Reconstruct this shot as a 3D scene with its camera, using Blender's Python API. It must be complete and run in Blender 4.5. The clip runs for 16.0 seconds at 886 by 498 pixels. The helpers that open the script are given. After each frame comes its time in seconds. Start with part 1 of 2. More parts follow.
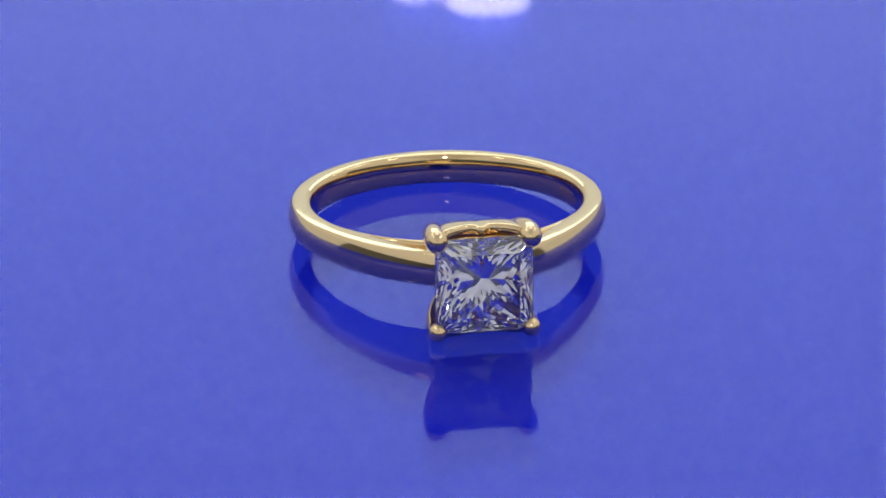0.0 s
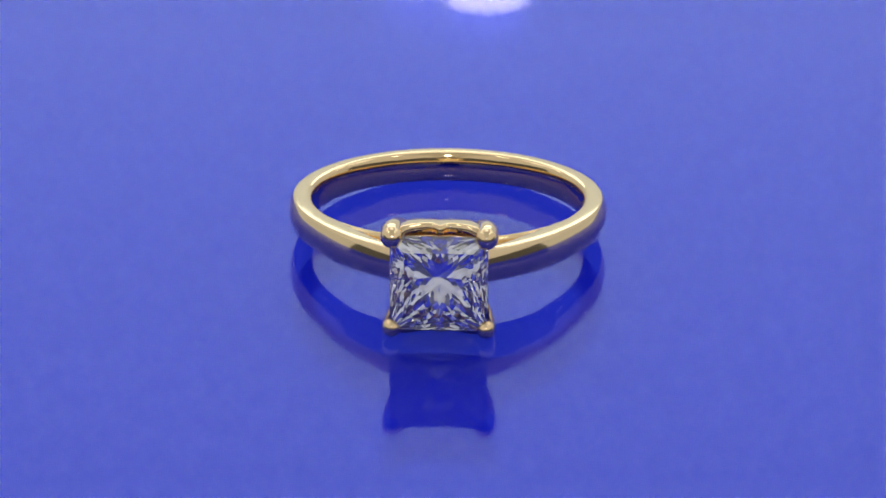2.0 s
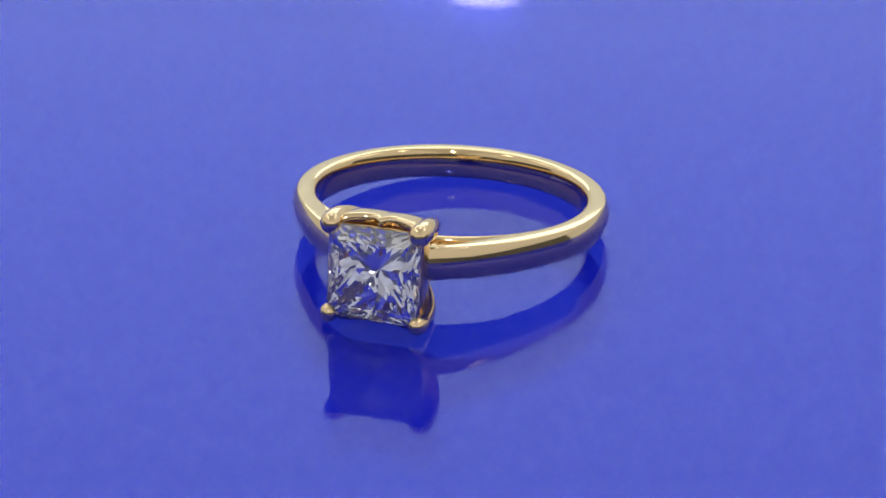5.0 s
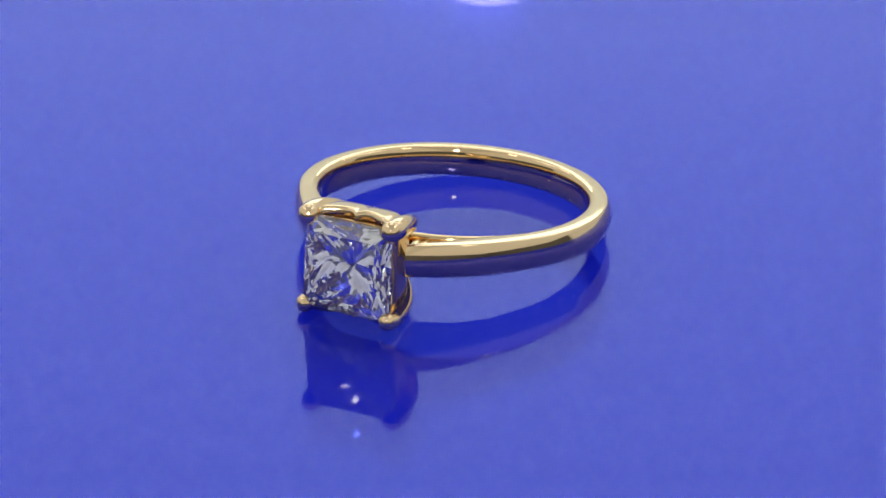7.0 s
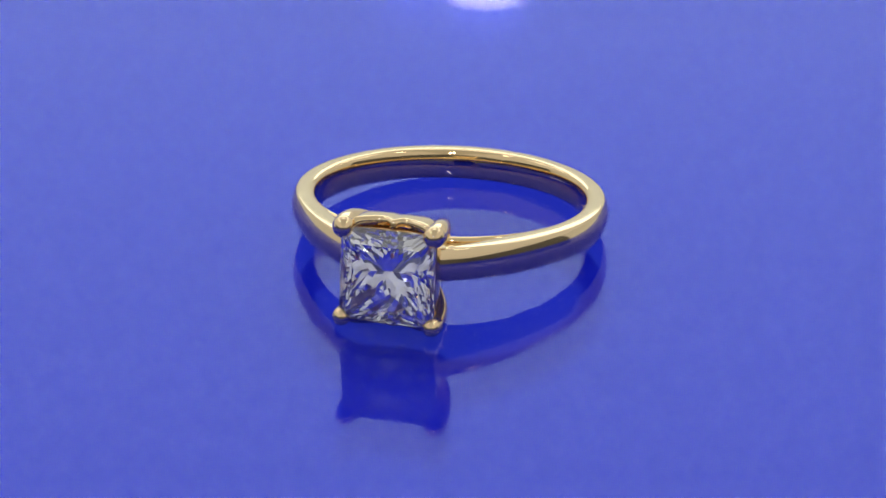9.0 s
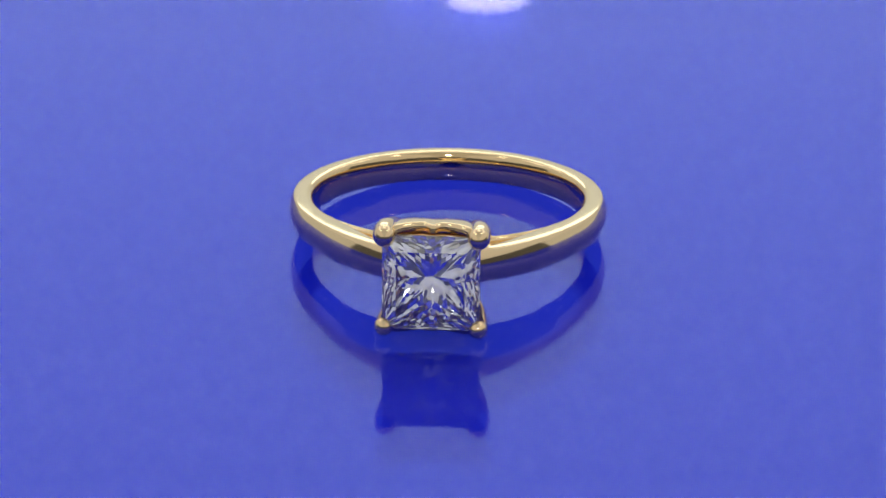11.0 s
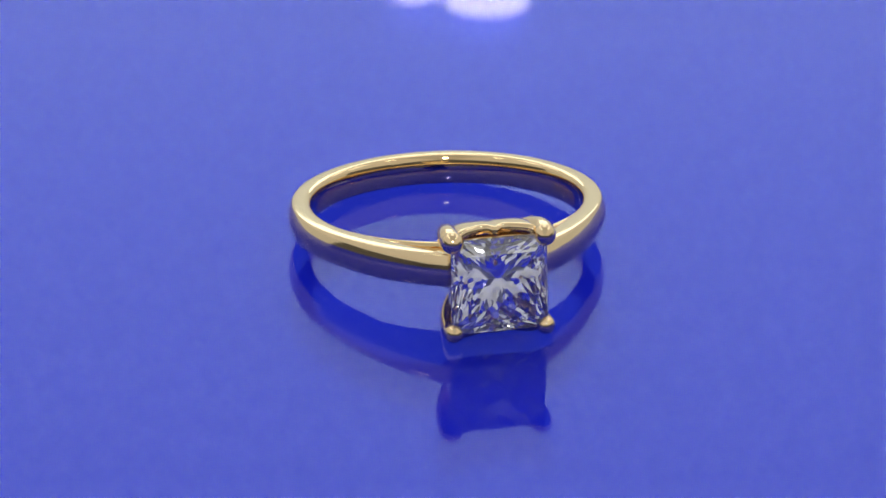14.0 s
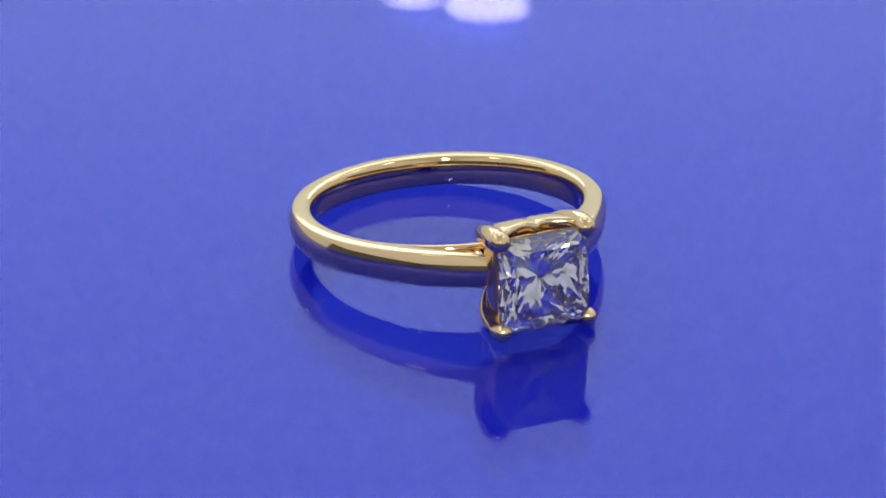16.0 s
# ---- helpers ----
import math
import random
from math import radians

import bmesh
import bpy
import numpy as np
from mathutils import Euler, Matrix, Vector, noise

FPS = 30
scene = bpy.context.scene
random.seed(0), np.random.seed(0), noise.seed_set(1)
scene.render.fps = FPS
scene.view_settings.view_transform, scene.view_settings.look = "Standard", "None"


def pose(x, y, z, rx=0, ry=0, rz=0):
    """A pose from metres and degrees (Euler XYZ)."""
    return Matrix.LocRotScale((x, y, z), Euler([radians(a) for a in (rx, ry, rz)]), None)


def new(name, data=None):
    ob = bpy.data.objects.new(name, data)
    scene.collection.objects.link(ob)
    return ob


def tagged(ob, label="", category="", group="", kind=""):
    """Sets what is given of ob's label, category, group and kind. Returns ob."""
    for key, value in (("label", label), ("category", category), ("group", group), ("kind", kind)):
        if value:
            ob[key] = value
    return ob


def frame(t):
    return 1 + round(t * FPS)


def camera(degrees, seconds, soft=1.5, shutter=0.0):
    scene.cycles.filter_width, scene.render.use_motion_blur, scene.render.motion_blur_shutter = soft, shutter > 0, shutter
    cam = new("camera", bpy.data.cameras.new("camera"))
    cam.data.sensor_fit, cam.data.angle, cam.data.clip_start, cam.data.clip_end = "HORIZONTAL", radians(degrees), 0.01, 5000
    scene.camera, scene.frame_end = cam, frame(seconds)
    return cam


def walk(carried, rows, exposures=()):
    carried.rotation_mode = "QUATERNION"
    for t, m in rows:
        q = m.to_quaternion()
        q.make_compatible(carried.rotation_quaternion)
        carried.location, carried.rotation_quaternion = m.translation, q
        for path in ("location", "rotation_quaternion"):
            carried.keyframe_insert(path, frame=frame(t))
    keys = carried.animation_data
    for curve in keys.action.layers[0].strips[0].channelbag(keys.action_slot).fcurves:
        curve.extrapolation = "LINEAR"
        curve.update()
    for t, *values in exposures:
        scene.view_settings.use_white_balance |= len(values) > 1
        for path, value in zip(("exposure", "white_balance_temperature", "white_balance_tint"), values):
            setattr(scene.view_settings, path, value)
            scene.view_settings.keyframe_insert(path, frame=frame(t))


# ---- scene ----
cam = camera(14.0, 16.0)
# a small aperture's softness: sharp on the stone, softer far behind it
cam.data.dof.use_dof = True
cam.data.dof.focus_distance = 0.209
cam.data.dof.aperture_fstop = 180.0
EYE = pose(-0.001855, -0.201380, 0.093560, 64.951, 0, 0)
walk(cam, [(0.0, EYE), (16.0, EYE)])

MM = 0.001
scene.cycles.max_bounces = 24
scene.cycles.transmission_bounces = 24
scene.cycles.glossy_bounces = 12

# ---- light ----
world = bpy.data.worlds.new("world")
world.use_nodes = True
world.node_tree.nodes["Background"].inputs[0].default_value = (1, 0.98, 0.95, 1)
world.node_tree.nodes["Background"].inputs[1].default_value = 0.05
scene.world = world
# ceiling glow levels, added as fill light for the closed room
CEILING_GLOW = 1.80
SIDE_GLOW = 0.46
# glow added to the unseen rear walls, brightens the gold
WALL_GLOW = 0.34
LAMP_GLOW = 8.5


# ---- materials ----
def material(name):
    m = bpy.data.materials.new(name)
    m.use_nodes = True
    nt = m.node_tree
    nt.nodes.clear()
    out = nt.nodes.new("ShaderNodeOutputMaterial")
    return m, nt, out


def add(nt, kind, **inputs):
    n = nt.nodes.new(kind)
    for key, value in inputs.items():
        n.inputs[key.replace("_", " ")].default_value = value
    return n


def noise_bump(nt, scale, strength, distance, detail=3.0):
    co = nt.nodes.new("ShaderNodeTexCoord")
    tex = add(nt, "ShaderNodeTexNoise", Scale=scale, Detail=detail)
    nt.links.new(co.outputs["Object"], tex.inputs["Vector"])
    bump = add(nt, "ShaderNodeBump", Strength=strength, Distance=distance)
    nt.links.new(tex.outputs["Fac"], bump.inputs["Height"])
    return bump, tex


def gold(name, colour=(0.90, 0.69, 0.40, 1), rough=0.10, wear=0.05):
    """Polished yellow gold, with faint polishing marks."""
    m, nt, out = material(name)
    b = add(nt, "ShaderNodeBsdfPrincipled", Base_Color=colour, Metallic=1.0, Roughness=rough)
    bump, tex = noise_bump(nt, 900.0, wear, 0.00002)
    ramp = add(nt, "ShaderNodeMapRange", From_Min=0.3, From_Max=0.7, To_Min=rough * 0.75, To_Max=rough * 1.35)
    nt.links.new(tex.outputs["Fac"], ramp.inputs["Value"])
    nt.links.new(ramp.outputs["Result"], b.inputs["Roughness"])
    nt.links.new(bump.outputs["Normal"], b.inputs["Normal"])
    nt.links.new(b.outputs[0], out.inputs[0])
    return m


def diamond_material():
    m, nt, out = material("diamond")
    b = add(nt, "ShaderNodeBsdfGlass", Color=(0.985, 0.99, 1.0, 1), Roughness=0.0, IOR=2.417)
    nt.links.new(b.outputs[0], out.inputs[0])
    return m


def clear_material():
    """The clear lacquer over the plate: a mirror by its gloss, see-through else."""
    m, nt, out = material("clear_acrylic")
    lw = add(nt, "ShaderNodeLayerWeight", Blend=0.5)
    power = nt.nodes.new("ShaderNodeMath")
    power.operation = "POWER"
    power.inputs[1].default_value = 5.0
    nt.links.new(lw.outputs["Facing"], power.inputs[0])
    f = nt.nodes.new("ShaderNodeMath")
    f.operation = "MULTIPLY_ADD"
    f.inputs[1].default_value, f.inputs[2].default_value = 0.45, 0.030
    nt.links.new(power.outputs[0], f.inputs[0])
    t = add(nt, "ShaderNodeBsdfTransparent", Color=(0.97, 0.98, 1.0, 1))
    g = add(nt, "ShaderNodeBsdfGlossy", Color=(1, 1, 1, 1), Roughness=0.004)
    mix = nt.nodes.new("ShaderNodeMixShader")
    nt.links.new(f.outputs[0], mix.inputs[0])
    nt.links.new(t.outputs[0], mix.inputs[1])
    nt.links.new(g.outputs[0], mix.inputs[2])
    nt.links.new(mix.outputs[0], out.inputs[0])
    return m


def blue_material():
    m, nt, out = material("blue_acrylic")
    co = nt.nodes.new("ShaderNodeTexCoord")
    tex = add(nt, "ShaderNodeTexNoise", Scale=35.0, Detail=4.0)
    nt.links.new(co.outputs["Object"], tex.inputs["Vector"])
    mixc = nt.nodes.new("ShaderNodeMix")
    mixc.data_type = "RGBA"
    mixc.inputs[6].default_value = (0.006, 0.011, 0.425, 1)
    mixc.inputs[7].default_value = (0.007, 0.012, 0.44, 1)
    nt.links.new(tex.outputs["Fac"], mixc.inputs[0])
    d = add(nt, "ShaderNodeBsdfPrincipled", Roughness=0.9, Subsurface_Weight=1.0, Subsurface_Scale=0.014)
    d.inputs["Specular IOR Level"].default_value = 0.0
    d.inputs["Subsurface Radius"].default_value = (1, 1, 1)
    nt.links.new(mixc.outputs[2], d.inputs["Base Color"])
    g = add(nt, "ShaderNodeBsdfGlossy", Color=(0.10, 0.14, 1.0, 1), Roughness=0.045)
    mix = nt.nodes.new("ShaderNodeMixShader")
    mix.inputs[0].default_value = 0.07
    nt.links.new(d.outputs[0], mix.inputs[1])
    nt.links.new(g.outputs[0], mix.inputs[2])
    nt.links.new(mix.outputs[0], out.inputs[0])
    return m


def plain(name, colour, rough=0.6, vary=0.06, scale=6.0, metal=0.0):
    m, nt, out = material(name)
    b = add(nt, "ShaderNodeBsdfPrincipled", Roughness=rough, Metallic=metal)
    bump, tex = noise_bump(nt, scale, 0.1, 0.002, 5.0)
    mixc = nt.nodes.new("ShaderNodeMix")
    mixc.data_type = "RGBA"
    mixc.inputs[6].default_value = tuple(c * (1 - vary) for c in colour) + (1,)
    mixc.inputs[7].default_value = tuple(min(1, c * (1 + vary)) for c in colour) + (1,)
    nt.links.new(tex.outputs["Fac"], mixc.inputs[0])
    nt.links.new(mixc.outputs[2], b.inputs["Base Color"])
    nt.links.new(bump.outputs["Normal"], b.inputs["Normal"])
    nt.links.new(b.outputs[0], out.inputs[0])
    return m


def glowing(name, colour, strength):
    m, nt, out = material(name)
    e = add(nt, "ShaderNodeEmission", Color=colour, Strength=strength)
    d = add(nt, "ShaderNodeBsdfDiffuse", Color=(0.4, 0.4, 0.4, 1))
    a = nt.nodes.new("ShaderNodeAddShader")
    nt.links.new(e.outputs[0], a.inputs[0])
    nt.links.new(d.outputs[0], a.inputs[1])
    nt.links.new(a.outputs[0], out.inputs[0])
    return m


GOLD = gold("polished_gold", rough=0.085)
GOLD_INNER = gold("inner_gold", (0.88, 0.66, 0.36, 1), 0.028, 0.04)
GOLD_ROUGH = gold("cast_gold", (0.86, 0.58, 0.26, 1), 0.16, 0.25)
DIAMOND = diamond_material()
CLEAR = clear_material()
BLUE = blue_material()
WHITE_WALL = plain("white_paint", (0.84, 0.84, 0.83), 0.7)
# ceiling emits added light, strongest in the strip that the plate mirrors
CEILING = glowing("added_ceiling_glow", (0.84, 1.02, 1.04, 1), CEILING_GLOW)
LAMP = glowing("lamp_diffuser", (1.0, 0.97, 0.95, 1), LAMP_GLOW)
SIDE_CEILING = glowing("added_soft_glow", (0.98, 0.98, 1.0, 1), SIDE_GLOW)
SPOT = glowing("spot_lens", (1.0, 0.97, 0.92, 1), 380.0)
# walls that emit added fill light for the band to reflect
GLOWING_WALL = glowing("added_wall_glow", (0.95, 0.98, 1.0, 1), WALL_GLOW)
# light of the added panels: wide ones for fill, small ones for glints
PANEL = glowing("fill_panel_glow", (0.90, 0.98, 1.08, 1), 1.35)
BRIGHT_PANEL = glowing("glint_panel_glow", (1.0, 0.99, 0.97, 1), 8.0)
# weaker added glow, keeps reflections from the camera side darker
DIM_CEILING = glowing("added_faint_glow", (1.0, 0.98, 0.95, 1), 0.28)
# dark tone for unseen walls, deepens what plate and gold reflect
DARK_WALL = plain("dark_reflection_wall", (0.16, 0.16, 0.165), 0.7)
STEEL = plain("brushed_steel", (0.5, 0.5, 0.5), 0.3, metal=1.0, scale=60.0)
BLACK = plain("black_plastic", (0.02, 0.02, 0.022), 0.4)
DESK = plain("grey_laminate", (0.30, 0.30, 0.31), 0.5, 0.1, 12.0)
FLOOR = plain("grey_vinyl", (0.5, 0.49, 0.47), 0.5, 0.12, 4.0)


# ---- mesh helpers ----
def part(name, bm, mat, parent=None, label="", smooth=True):
    bmesh.ops.recalc_face_normals(bm, faces=bm.faces)
    me = bpy.data.meshes.new(name)
    bm.to_mesh(me)
    bm.free()
    for p in me.polygons:
        p.use_smooth = smooth
    me.materials.append(mat)
    ob = new(name, me)
    ob.parent = parent
    if label:
        tagged(ob, label)
    return ob


def loft(rows, closed_path=False, cap=True, bm=None):
    """Skin over rows of equally many points (mm), each row a closed outline."""
    bm = bm or bmesh.new()
    vs = [[bm.verts.new(Vector(p) * MM) for p in row] for row in rows]
    n = len(rows[0])
    last = len(rows) if closed_path else len(rows) - 1
    for i in range(last):
        a, b = vs[i], vs[(i + 1) % len(rows)]
        for j in range(n):
            bm.faces.new((a[j], a[(j + 1) % n], b[(j + 1) % n], b[j]))
    if cap and not closed_path:
        bm.faces.new(vs[0])
        bm.faces.new(vs[-1])
    return bm


def lathe(profile, n=96, bm=None):
    """Turned solid from (radius, height) pairs in mm."""
    bm = bm or bmesh.new()
    rings = []
    for r, z in profile:
        if r < 1e-6:
            rings.append([bm.verts.new((0, 0, z * MM))])
        else:
            rings.append([bm.verts.new((r * MM * math.cos(2 * math.pi * k / n), r * MM * math.sin(2 * math.pi * k / n), z * MM)) for k in range(n)])
    for a, b in zip(rings, rings[1:]):
        for k in range(n):
            q = [a[k % len(a)], a[(k + 1) % len(a)], b[(k + 1) % len(b)], b[k % len(b)]]
            q = list(dict.fromkeys(q))
            if len(q) > 2:
                bm.faces.new(q)
    return bm


def tube(points, radii, n=16):
    """A round bar along points (mm) with its own radius at each, rounded at both ends."""
    pts = [Vector([float(c) for c in p]) for p in points]
    rows = []
    ref = Vector((0.3, 0.2, 1)).normalized()
    for i, p in enumerate(pts):
        t = (pts[min(i + 1, len(pts) - 1)] - pts[max(i - 1, 0)]).normalized()
        a = ref.cross(t).normalized()
        b = t.cross(a)
        rows.append([p + radii[i] * (math.cos(2 * math.pi * k / n) * a + math.sin(2 * math.pi * k / n) * b) for k in range(n)])
    return loft(rows)


def smooth01(x):
    x = max(0.0, min(1.0, x))
    return x * x * (3 - 2 * x)


def spline(points, steps):
    """Catmull-Rom through points of any dimension."""
    P = [np.array(p, float) for p in points]
    P = [2 * P[0] - P[1]] + P + [2 * P[-1] - P[-2]]
    out = []
    for i in range(1, len(P) - 2):
        for k in range(steps):
            t = k / steps
            a, b, c, d = P[i - 1], P[i], P[i + 1], P[i + 2]
            out.append(0.5 * ((2 * b) + (c - a) * t + (2 * a - 5 * b + 4 * c - d) * t * t + (3 * b - a - 3 * c + d) * t ** 3))
    out.append(P[-2])
    return out


def box(bm, lo, hi):
    v = [bm.verts.new((x, y, z)) for x in (lo[0], hi[0]) for y in (lo[1], hi[1]) for z in (lo[2], hi[2])]
    for f in ((0, 1, 3, 2), (4, 6, 7, 5), (0, 4, 5, 1), (2, 3, 7, 6), (0, 2, 6, 4), (1, 5, 7, 3)):
        bm.faces.new([v[i] for i in f])
    return bm


# ---- the room ----
TABLE_Z = -0.060
FLOOR_Z = TABLE_Z - 0.90
TOP_Z = 1.46
HALF = 5.2


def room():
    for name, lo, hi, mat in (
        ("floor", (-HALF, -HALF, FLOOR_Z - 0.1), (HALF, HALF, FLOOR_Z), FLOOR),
        # unseen ceiling pieces, each given its own level of added glow
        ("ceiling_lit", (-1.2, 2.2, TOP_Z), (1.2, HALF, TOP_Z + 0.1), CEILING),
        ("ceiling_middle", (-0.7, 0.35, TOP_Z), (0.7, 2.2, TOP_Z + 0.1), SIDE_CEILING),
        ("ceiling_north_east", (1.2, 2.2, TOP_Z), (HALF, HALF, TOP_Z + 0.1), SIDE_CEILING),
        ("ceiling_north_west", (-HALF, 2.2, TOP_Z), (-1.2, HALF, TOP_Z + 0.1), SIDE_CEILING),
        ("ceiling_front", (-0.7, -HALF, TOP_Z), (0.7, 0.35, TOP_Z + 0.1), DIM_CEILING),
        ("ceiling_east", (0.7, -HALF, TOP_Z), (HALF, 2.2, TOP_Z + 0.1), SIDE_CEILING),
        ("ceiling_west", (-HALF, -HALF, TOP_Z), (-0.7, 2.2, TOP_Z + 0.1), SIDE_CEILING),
        ("wall_north", (-HALF, HALF, FLOOR_Z - 0.1), (HALF, HALF + 0.15, TOP_Z + 0.1), GLOWING_WALL),
        # unseen dark walls, put here to shape the ring's reflections
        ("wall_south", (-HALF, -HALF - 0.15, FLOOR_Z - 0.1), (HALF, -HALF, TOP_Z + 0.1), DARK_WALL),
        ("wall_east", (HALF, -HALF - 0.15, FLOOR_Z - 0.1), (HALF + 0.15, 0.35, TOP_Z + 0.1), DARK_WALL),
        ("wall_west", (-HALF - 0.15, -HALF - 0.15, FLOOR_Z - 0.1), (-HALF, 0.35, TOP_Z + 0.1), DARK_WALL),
        # rear halves of the side walls, added glow like the north wall
        ("wall_east_back", (HALF, 0.35, FLOOR_Z - 0.1), (HALF + 0.15, HALF + 0.15, TOP_Z + 0.1), GLOWING_WALL),
        ("wall_west_back", (-HALF - 0.15, 0.35, FLOOR_Z - 0.1), (-HALF, HALF + 0.15, TOP_Z + 0.1), GLOWING_WALL),
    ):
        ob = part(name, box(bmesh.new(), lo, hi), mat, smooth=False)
        tagged(ob, {"floor": "grey vinyl studio floor", "wall_north": "unseen studio wall with added white glow", "wall_south": "unseen studio wall, kept dark to darken reflections", "wall_east": "unseen studio wall, kept dark to darken reflections", "wall_west": "unseen studio wall, kept dark to darken reflections", "wall_east_back": "unseen studio wall with added white glow", "wall_west_back": "unseen studio wall with added white glow", "ceiling_lit": "ceiling strip with added bright glow, met only as a reflection in the plate", "ceiling_front": "unseen ceiling over the camera with faint added glow", "ceiling_middle": "unseen white ceiling with soft added glow", "ceiling_north_east": "unseen white ceiling with soft added glow", "ceiling_north_west": "unseen white ceiling with soft added glow", "ceiling_east": "unseen white ceiling with soft added glow", "ceiling_west": "unseen white ceiling with soft added glow"}.get(name, "plain white painted studio wall"), name.split("_")[0], kind="structure")


def downlight(x, y, r=52.0):
    e = new("downlight")
    e.location = (x, y, TOP_Z)
    part("housing", lathe([(r + 0.3, 0), (r + 0.3, -2.2), (r + 1.5, -2.6), (r + 3, -2.0), (r + 3.5, -1.0), (r + 3.5, 0)]), WHITE_WALL, e, "white ring-shaped rim")
    part("diffuser", lathe([(0, -2.4), (r * 0.6, -2.4), (r, -2.0), (r, -0.5), (0, -0.5)]), LAMP, e, "glowing round diffuser")
    return tagged(e, "round white recessed ceiling downlight, switched on", "ceiling lamp", "ceiling downlights")


# an invented light source at the ceiling, out of view
def added_panel(x, y, w=0.6, d=0.6, glow=None):
    e = new("added_panel")
    e.location = (x, y, TOP_Z)
    part("frame", box(bmesh.new(), (-w / 2 - 0.02, -d / 2 - 0.02, -0.014), (w / 2 + 0.02, d / 2 + 0.02, 0.0)), WHITE_WALL, e, "thin white frame", smooth=False)
    part("diffuser", box(bmesh.new(), (-w / 2, -d / 2, -0.018), (w / 2, d / 2, -0.010)), glow or PANEL, e, "glowing square diffuser", smooth=False)
    return tagged(e, "square glowing panel added at the ceiling, out of view", "ceiling lamp", "ceiling light panels")


def spotlight(x, y, r=105.0):
    e = new("spotlight")
    e.location = (x, y, TOP_Z - 0.004)
    part("housing", lathe([(0, 0), (30, 0), (30, -20), (r + 8, -32), (r + 10, -70), (r + 9, -72), (r + 1, -72), (r, -60), (0, -60)]), BLACK, e, "black tapered housing")
    part("lens", lathe([(0, -66), (r * 0.6, -65), (r - 0.5, -61)]), SPOT, e, "bright glowing lens")
    return tagged(e, "black ceiling spotlight with a bright lens, switched on", "spotlight", "ceiling spotlights")


def table():
    e = new("table")
    e.location = (0, 0.1, 0)
    bm = box(bmesh.new(), (-0.7, -0.62, TABLE_Z - 0.03), (0.7, 0.5, TABLE_Z))
    bmesh.ops.bevel(bm, geom=list(bm.edges), offset=0.003, segments=2, affect="EDGES")
    part("tabletop", bm, DESK, e, smooth=False)
    for x in (-0.64, 0.64):
        for y in (-0.56, 0.44):
            bm = box(bmesh.new(), (x - 0.025, y - 0.025, FLOOR_Z), (x + 0.025, y + 0.025, TABLE_Z - 0.03))
            part("leg", bm, STEEL, e, smooth=False)
    return tagged(e, "grey laminate studio table under the turntable", "table")


def turntable():
    e = new("turntable_base")
    part("foot", lathe([(0, -60), (88, -60), (90, -58), (90, -30), (86, -26), (0, -26)]), BLACK, e)
    part("spindle", lathe([(0, -26), (22, -26), (22, -12), (0, -12)]), STEEL, e, "brushed steel spindle")
    return tagged(e, "black plastic turntable base under the blue plate", "turntable")


def display_plate():
    e = new("display_plate")
    part("blue_disc", lathe([(0, -1.2), (20, -1.2), (60, -1.2), (120, -1.2), (148, -1.2), (149.0, -1.25), (149.4, -1.45), (149.4, -11.0), (148, -12.0), (0, -12.0)], 160), BLUE, e, "opaque deep blue acrylic disc")
    bpy.data.objects["blue_disc"].rotation_euler = (radians(-0.15), 0, 0)
    part("clear_sheet", lathe([(0, 0), (20, 0), (60, 0), (120, 0), (149, 0), (149.6, -0.05), (150, -0.3), (150, -1.19)], 160), CLEAR, e, "clear mirror-polished acrylic skin")
    return tagged(e, "glossy deep blue acrylic plate turning on the turntable", "display plate")


# ---- the ring, in its own space: centre of the band at the origin, head towards -y, mm ----
R_OUT, R_IN = 9.76, 8.23
HEAD_Z = -0.10
GIRDLE_Y = -13.60
JOIN = 62.0
SPLIT_U = 0.78


def outline_point(s):
    """Outer line of the band from the head (s=0) along one shoulder to the back (s=1): place, outward normal, thickness, half width."""
    split = 0.30
    if s < split:
        u = s / split
        b = radians(JOIN)
        p3 = Vector((R_OUT * math.sin(b), -R_OUT * math.cos(b)))
        t3 = Vector((math.cos(b), math.sin(b)))
        p0, t0 = Vector((2.35, -11.40)), Vector((0.87, 0.49))
        p1, p2 = p0 + 3.0 * t0, p3 - 3.6 * t3
        p = (1 - u) ** 3 * p0 + 3 * u * (1 - u) ** 2 * p1 + 3 * u * u * (1 - u) * p2 + u ** 3 * p3
        d = 3 * (1 - u) ** 2 * (p1 - p0) + 6 * u * (1 - u) * (p2 - p1) + 3 * u * u * (p3 - p2)
        n = Vector((d.y, -d.x)).normalized()
        v = min(1.0, u / SPLIT_U)
        thick = 0.72 + (p.length - R_IN - 0.72) * v ** 1.3
        wide = 1.08 + (0.95 - 1.08) * smooth01(u * 0.95)
    else:
        u = (s - split) / (1 - split)
        b = radians(JOIN + (180 - JOIN) * u)
        n = Vector((math.sin(b), -math.cos(b)))
        p = R_OUT * n
        thick = R_OUT - R_IN
        wide = 0.95 + 0.045 * u
    return p, n, thick, wide


def section(thick, wide):
    """Outline of the band cut across: (inwards from the outer face, height)."""
    up = [(thick - 0.11 * k * k / 36, 0.78 * wide * k / 6) for k in range(7)]
    up += [(thick - 0.17, 0.88 * wide), (thick - 0.25, 0.95 * wide), (thick - 0.34, 0.985 * wide), (thick - 0.44, wide)]
    up += [(0.45, 0.97 * wide), (0.36, 0.955 * wide), (0.31, 0.938 * wide), (0.285, 0.917 * wide)]
    up += [(0.265 * k * k / 100, 0.895 * wide * k / 10) for k in range(10, -1, -1)]
    return up + [(a, -z) for a, z in reversed(up[1:-1])]


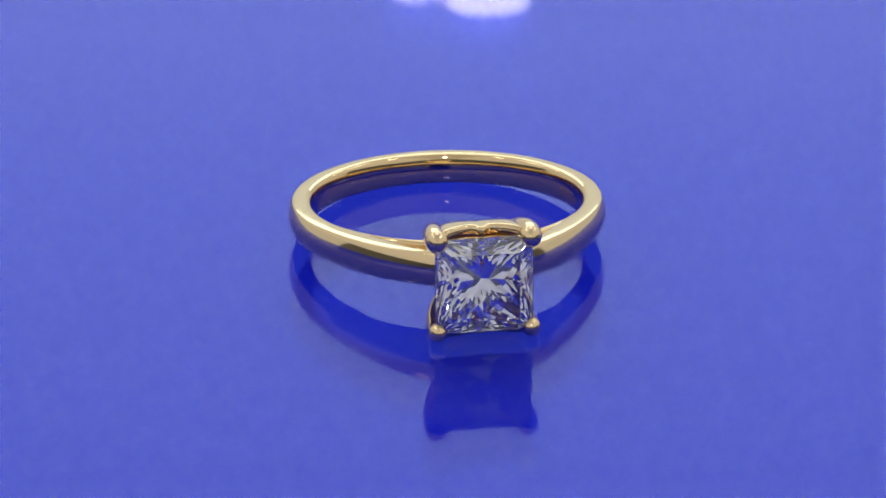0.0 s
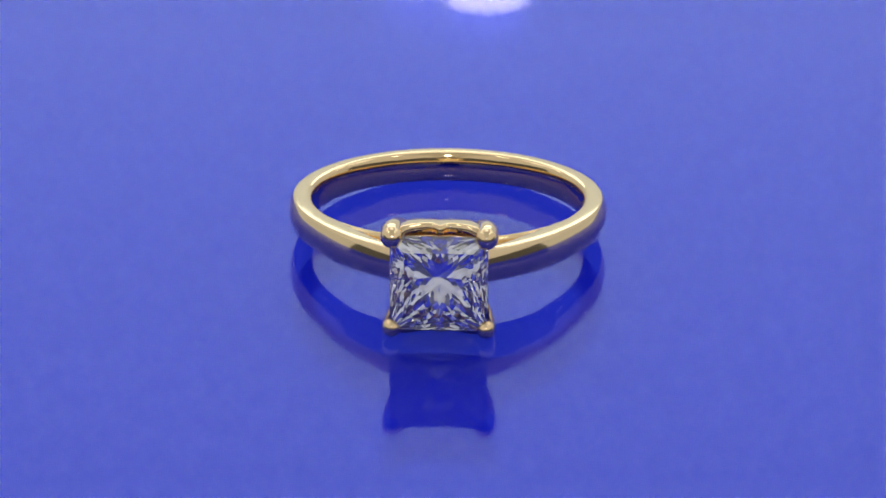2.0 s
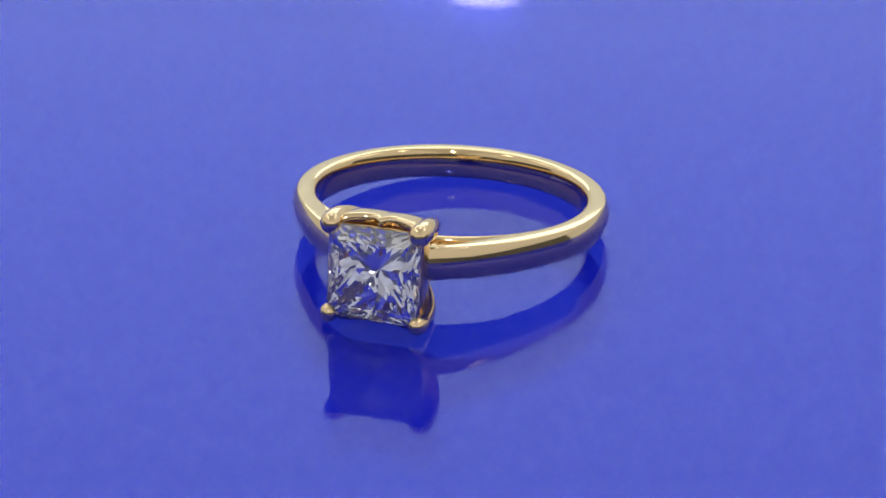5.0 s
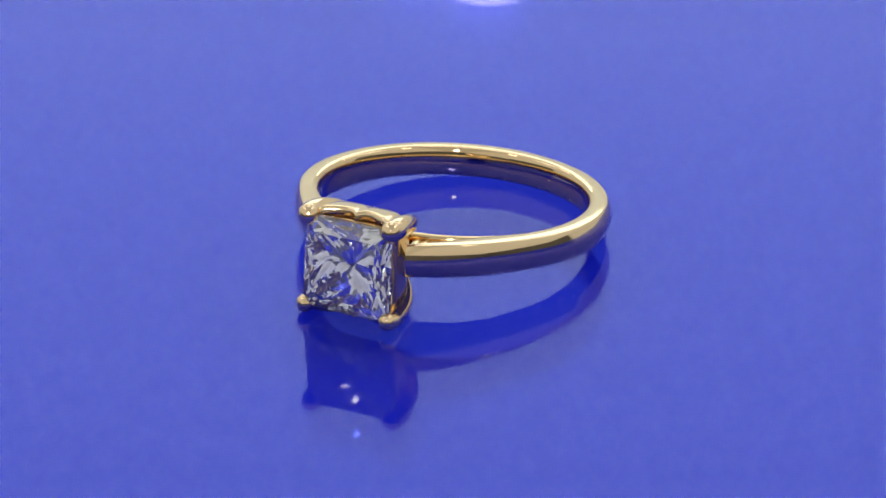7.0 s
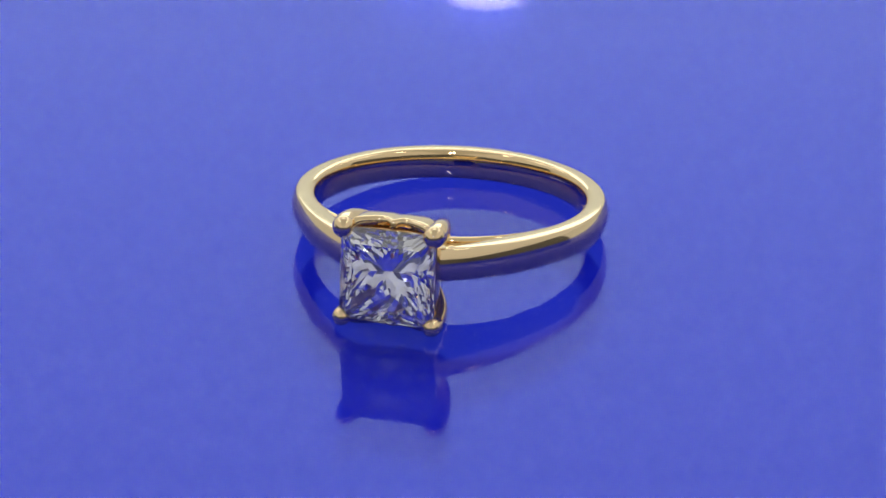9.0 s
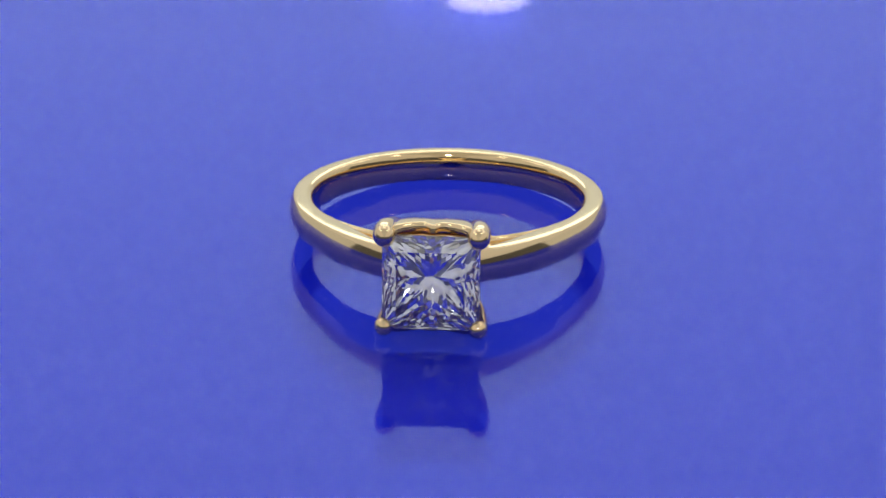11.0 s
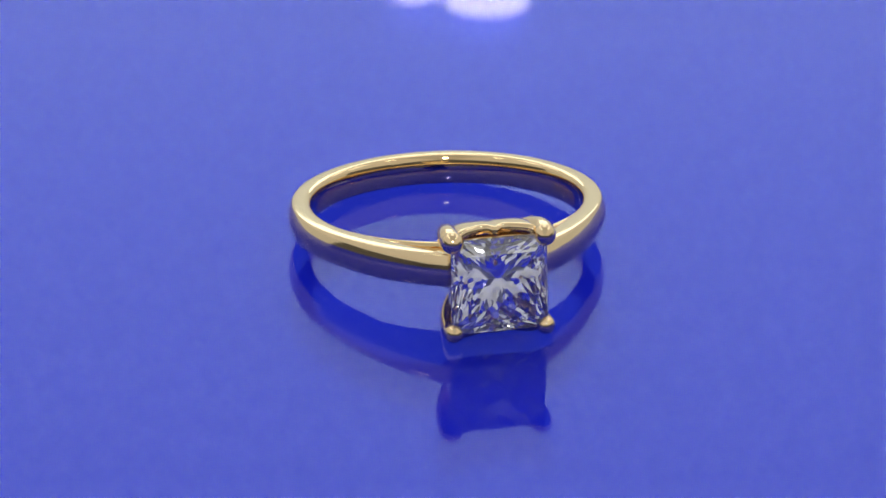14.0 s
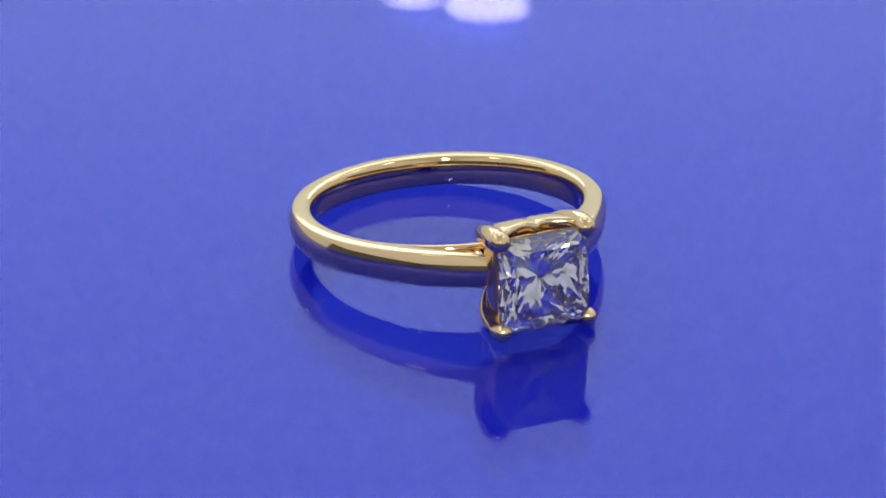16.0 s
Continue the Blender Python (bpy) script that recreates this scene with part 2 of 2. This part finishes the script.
def band_mesh():
    ss = [k / 110 for k in range(111)]
    rows = []
    for side, seq in ((1, ss), (-1, list(reversed(ss[:-1])))):
        for s in seq:
            p, n, thick, wide = outline_point(s)
            # the front of the band reaches a little further down than the back
            deep = 1.0 + 0.13 * smooth01((0.80 - s) / 0.35) - 0.20 * smooth01((0.22 - s) / 0.22)
            rows.append([((p.x - a * n.x) * side, p.y - a * n.y, z if z > 0 else z * deep) for a, z in section(thick, wide)])
    return loft(rows)


def rail_mesh():
    """The inner rail that carries the circle on below the head."""
    rows = []
    for k in range(61):
        b = radians(-68 + 136 * k / 60)
        e = smooth01((abs(math.degrees(b)) - 50) / 14)
        inner, outer, w = R_IN + 0.03 * e, 8.80 + 0.28 * e, 0.93 - 0.05 * e
        pr = [(inner, 0), (inner + 0.03, 0.5 * w), (inner + 0.12, 0.85 * w), (inner + 0.26, w), (outer - 0.2, w), (outer - 0.05, 0.9 * w), (outer, 0.75 * w)]
        pr = pr + [(r, -z) for r, z in reversed(pr[1:])]
        rows.append([(r * math.sin(b), -r * math.cos(b), z) for r, z in pr])
    return loft(rows)


def web_mesh(side):
    """The recessed web that closes the gap between the rail and one shoulder."""
    rows = []
    for k in range(21):
        p, n, thick, wide = outline_point(0.30 * (0.03 + 0.55 * k / 20))
        far = p - (thick - 0.15) * n
        near = far.normalized() * min(far.length - 0.02, 8.6)
        low = 0.64 + 0.03 * math.sin(k * 2.1)
        rows.append([(q.x * side, q.y, z) for q, z in ((near, low), (far, low), (far, -0.6), (near, -0.6))])
    return loft(rows)


def cup_mesh():
    """The flared square basket of the head, its rim cut in petals between the claws."""
    n, m = 96, 14
    outer, inner = [], []
    for j in range(m + 1):
        k = j / m
        ro, ri = [], []
        for i in range(n):
            a = 2 * math.pi * i / n
            c, s = math.cos(a), math.sin(a)
            q = 0.5 - 0.5 * math.cos(4 * a)          # 0 at a side's middle, 1 at a corner
            cusp = 0.45 * math.exp(-(math.asin(min(1, abs(math.sin(2 * a)))) / 0.2) ** 2)
            flat = smooth01((abs(c) - 0.68) / 0.06)          # plain plates on the two sides of the shoulders
            rim = (1 - flat) * (-12.55 - 0.85 * q ** 1.6 - cusp) + flat * -12.7
            y = -9.0 + (rim + 9.0) * k
            g = (-9.0 - y) / 4.3
            grow = 1 - (1 - min(1, g)) ** 3.6
            crease = 0.08 * k * math.exp(-(math.asin(min(1, abs(math.sin(2 * a)))) / 0.14) ** 2)
            hx, hz = 1.30 + 1.30 * grow, 1.30 + 2.0 * grow - crease
            e = 3.2 + 7.0 * g
            rr = 1 / (((abs(c) / hx) ** e + (abs(s) / hz) ** e) ** (1 / e))
            ro.append((rr * c, y, HEAD_Z + rr * s))
            thin = 0.5 - 0.3 * flat
            ri.append(((rr - thin) * c, y, HEAD_Z + (rr - thin) * s))
        outer.append(ro)
        inner.append(ri)
    rows = outer + list(reversed(inner))
    return loft(rows, cap=False)


def seat_mesh():
    """The square seat that the stone lies in, just behind its girdle."""
    rows = []
    for half, y in ((2.30, -12.10), (2.58, -12.15), (2.62, -12.25), (2.64, -12.70), (2.60, -12.77), (2.53, -12.76), (2.26, -12.16)):
        row = []
        for i in range(64):
            a = 2 * math.pi * i / 64
            c, s = math.cos(a), math.sin(a)
            rr = half / ((abs(c) ** 14 + abs(s) ** 14) ** (1 / 14))
            row.append((rr * c, y, HEAD_Z + rr * s))
        rows.append(row)
    return loft(rows, closed_path=True)


def claw_mesh(sx, sz):
    """A claw: a bar curving up from the basket, ending in a round bead over the stone's corner."""
    path = [(1.05, -9.1, 1.05), (1.95, -9.9, 1.95), (2.46, -10.9, 2.46), (2.70, -12.1, 2.74), (2.78, -13.0, 2.80), (2.76, -13.6, 2.78)]
    rad = [0.42, 0.48, 0.56, 0.63, 0.66, 0.64]
    pts = spline(path, 6)
    size = 1.0 if sz > 0 else 0.84
    rads = [size * float(r[0]) for r in spline([(r,) for r in rad], 6)]
    bm = tube([(p[0] * sx, p[1], HEAD_Z + p[2] * sz) for p in pts], rads, 20)
    centre = Vector((2.74 * sx, -13.62, HEAD_Z + 2.78 * sz))
    lean = Vector((-0.35 * sx, -1, -0.35 * sz)).normalized().to_track_quat("Z", "Y").to_matrix()
    rows = []
    for k in range(1, 14):
        b = math.pi * k / 14
        rows.append([centre + lean @ (size * Vector((0.66 * math.sin(b) * math.cos(q), 0.66 * math.sin(b) * math.sin(q), -0.70 * math.cos(b)))) for q in (2 * math.pi * i / 24 for i in range(24))])
    return loft(rows, bm=bm)


def gem_mesh():
    """A square princess-cut stone: a table with bevelled crown, and chevron facets that fan out from each corner down to the culet."""
    a, girdle = 2.85, 0.10
    table_half, table_z = 2.0, 0.62
    keel = ((2.5, -0.787), (2.12, -1.445), (1.7, -2.092), (1.28, -2.649), (0.85, -3.079), (0.43, -3.419), (0.0, -3.709))
    bm = bmesh.new()
    made = {}

    def vert(x, y, z):
        key = (round(x, 3), round(y, 3), round(z, 3))
        if key not in made:
            # the stone's axis points along -y of the ring
            made[key] = bm.verts.new(Vector((x, GIRDLE_Y - z, HEAD_Z + y)) * MM)
        return made[key]

    for c, s in ((1, 0), (0, 1), (-1, 0), (0, -1)):
        def at(x, y, z):
            return vert(c * x - s * y, s * x + c * y, z)
        star = at((table_half + a) / 2, 0, 0.42)
        t1, t2 = at(table_half, table_half, table_z), at(table_half, -table_half, table_z)
        u1, u2 = at(a, a, girdle), at(a, -a, girdle)
        l1, l2, lm = at(a, a, -girdle), at(a, -a, -girdle), at(a, 0, -girdle)
        bm.faces.new((t1, t2, star))
        bm.faces.new((u1, u2, star))
        bm.faces.new((u1, u2, l2, lm, l1))
        steps = [lm] + [at(x, 0, z) for x, z in keel]
        for t, u, low in ((t1, u1, l1), (t2, u2, l2)):
            bm.faces.new((t, star, u))
            for p, q in zip(steps, steps[1:]):
                bm.faces.new((low, p, q))
    bm.faces.new([vert(x * table_half, y * table_half, table_z) for x, y in ((1, 1), (-1, 1), (-1, -1), (1, -1))])
    return bm


def hallmark_mesh():
    """Small stamped marks inside the band, as plain bars."""
    bm = bmesh.new()
    for k, (w, h) in enumerate(((0.34, 0.5), (0.42, 0.42), (0.3, 0.5), (0.46, 0.38))):
        b = radians(98 + 4.2 * k)
        rows = []
        for r in (R_IN - 0.012, R_IN + 0.2):
            row = []
            for da, z in ((-w / 2, -h / 2), (w / 2, -h / 2), (w / 2, h / 2), (-w / 2, h / 2)):
                q = b + da / R_IN
                row.append((r * math.sin(q), -r * math.cos(q), z - 0.15))
            rows.append(row)
        loft(rows, bm=bm)
    return bm


def ring():
    e = new("ring")
    band = part("band", band_mesh(), GOLD, e, "polished yellow gold band with rising shoulders")
    # the inside of the band is polished brighter than the outside
    band.data.materials.append(GOLD_INNER)
    for p in band.data.polygons:
        flat = Vector((p.center.x, p.center.y))
        if flat.length < 0.0089 and p.normal.xy.dot(flat) < 0:
            p.material_index = 1
    part("inner_rail", rail_mesh(), GOLD_INNER, e, "narrow gold rail below the head")
    part("basket", cup_mesh(), GOLD, e, "flared gold basket with petal rim")
    part("hallmark", hallmark_mesh(), GOLD_ROUGH, e, "small stamped bars inside the band", smooth=False)
    part("seat", seat_mesh(), GOLD_ROUGH, e, "satin gold seat behind the stone")
    for side in (-1, 1):
        part("gallery_web", web_mesh(side), GOLD, e, "recessed gold web beside the head", smooth=False)
    for sx in (-1, 1):
        for sz in (-1, 1):
            part("claw", claw_mesh(sx, sz), GOLD, e)
    part("diamond", gem_mesh(), DIAMOND, e, "square princess-cut clear diamond", smooth=False)
    return tagged(e, "polished yellow gold solitaire ring with square diamond, lying on its side", "ring")


room()
# the first two show mirrored in the plate, the outer pair is added
for x, y, r in ((0.059, 3.831, 50), (-0.029, 3.859, 34), (-1.9, 1.5, 50), (1.9, 1.5, 50)):
    downlight(x, y, r)
spotlight(0.0, -1.95)
# wide panels added overhead to brighten the blue plate
for x in (-1.1, 0.0, 1.1):
    for y in (0.7, 1.5):
        added_panel(x, y)
# small strong panels added to make the stone and band glint
for x, y in ((-0.75, -0.08), (0.75, -0.08)):
    added_panel(x, y, 0.17, 0.17, BRIGHT_PANEL)
table()
turntable()
plate = display_plate()
gold_ring = ring()


# ---- what turns ----
LEAN = pose(0, 0, 0, -0.008, 0.172, 0)
SIT = pose(-1.579 * MM, 0.367 * MM, 2.0125 * MM, -6.174, 0, 0)


def turn_at(t):
    """Degrees by which the turntable stands at t seconds: it swings back after 6.68 s."""
    return 9.10 - 5.704 * t if t < 6.675 else -28.97 + 5.711 * (t - 6.675)


def motions():
    times = [0.5 * k for k in range(14)] + [6.6, 6.66, 6.7, 6.76, 7.0] + [7.5 + 0.5 * k for k in range(18)]
    rows = []
    for t in sorted(times):
        rows.append((t, pose(0, 0, 0, 0, 0, turn_at(t)) @ LEAN))
    walk(plate, rows)
    walk(gold_ring, [(t, m @ SIT) for t, m in rows])


motions()
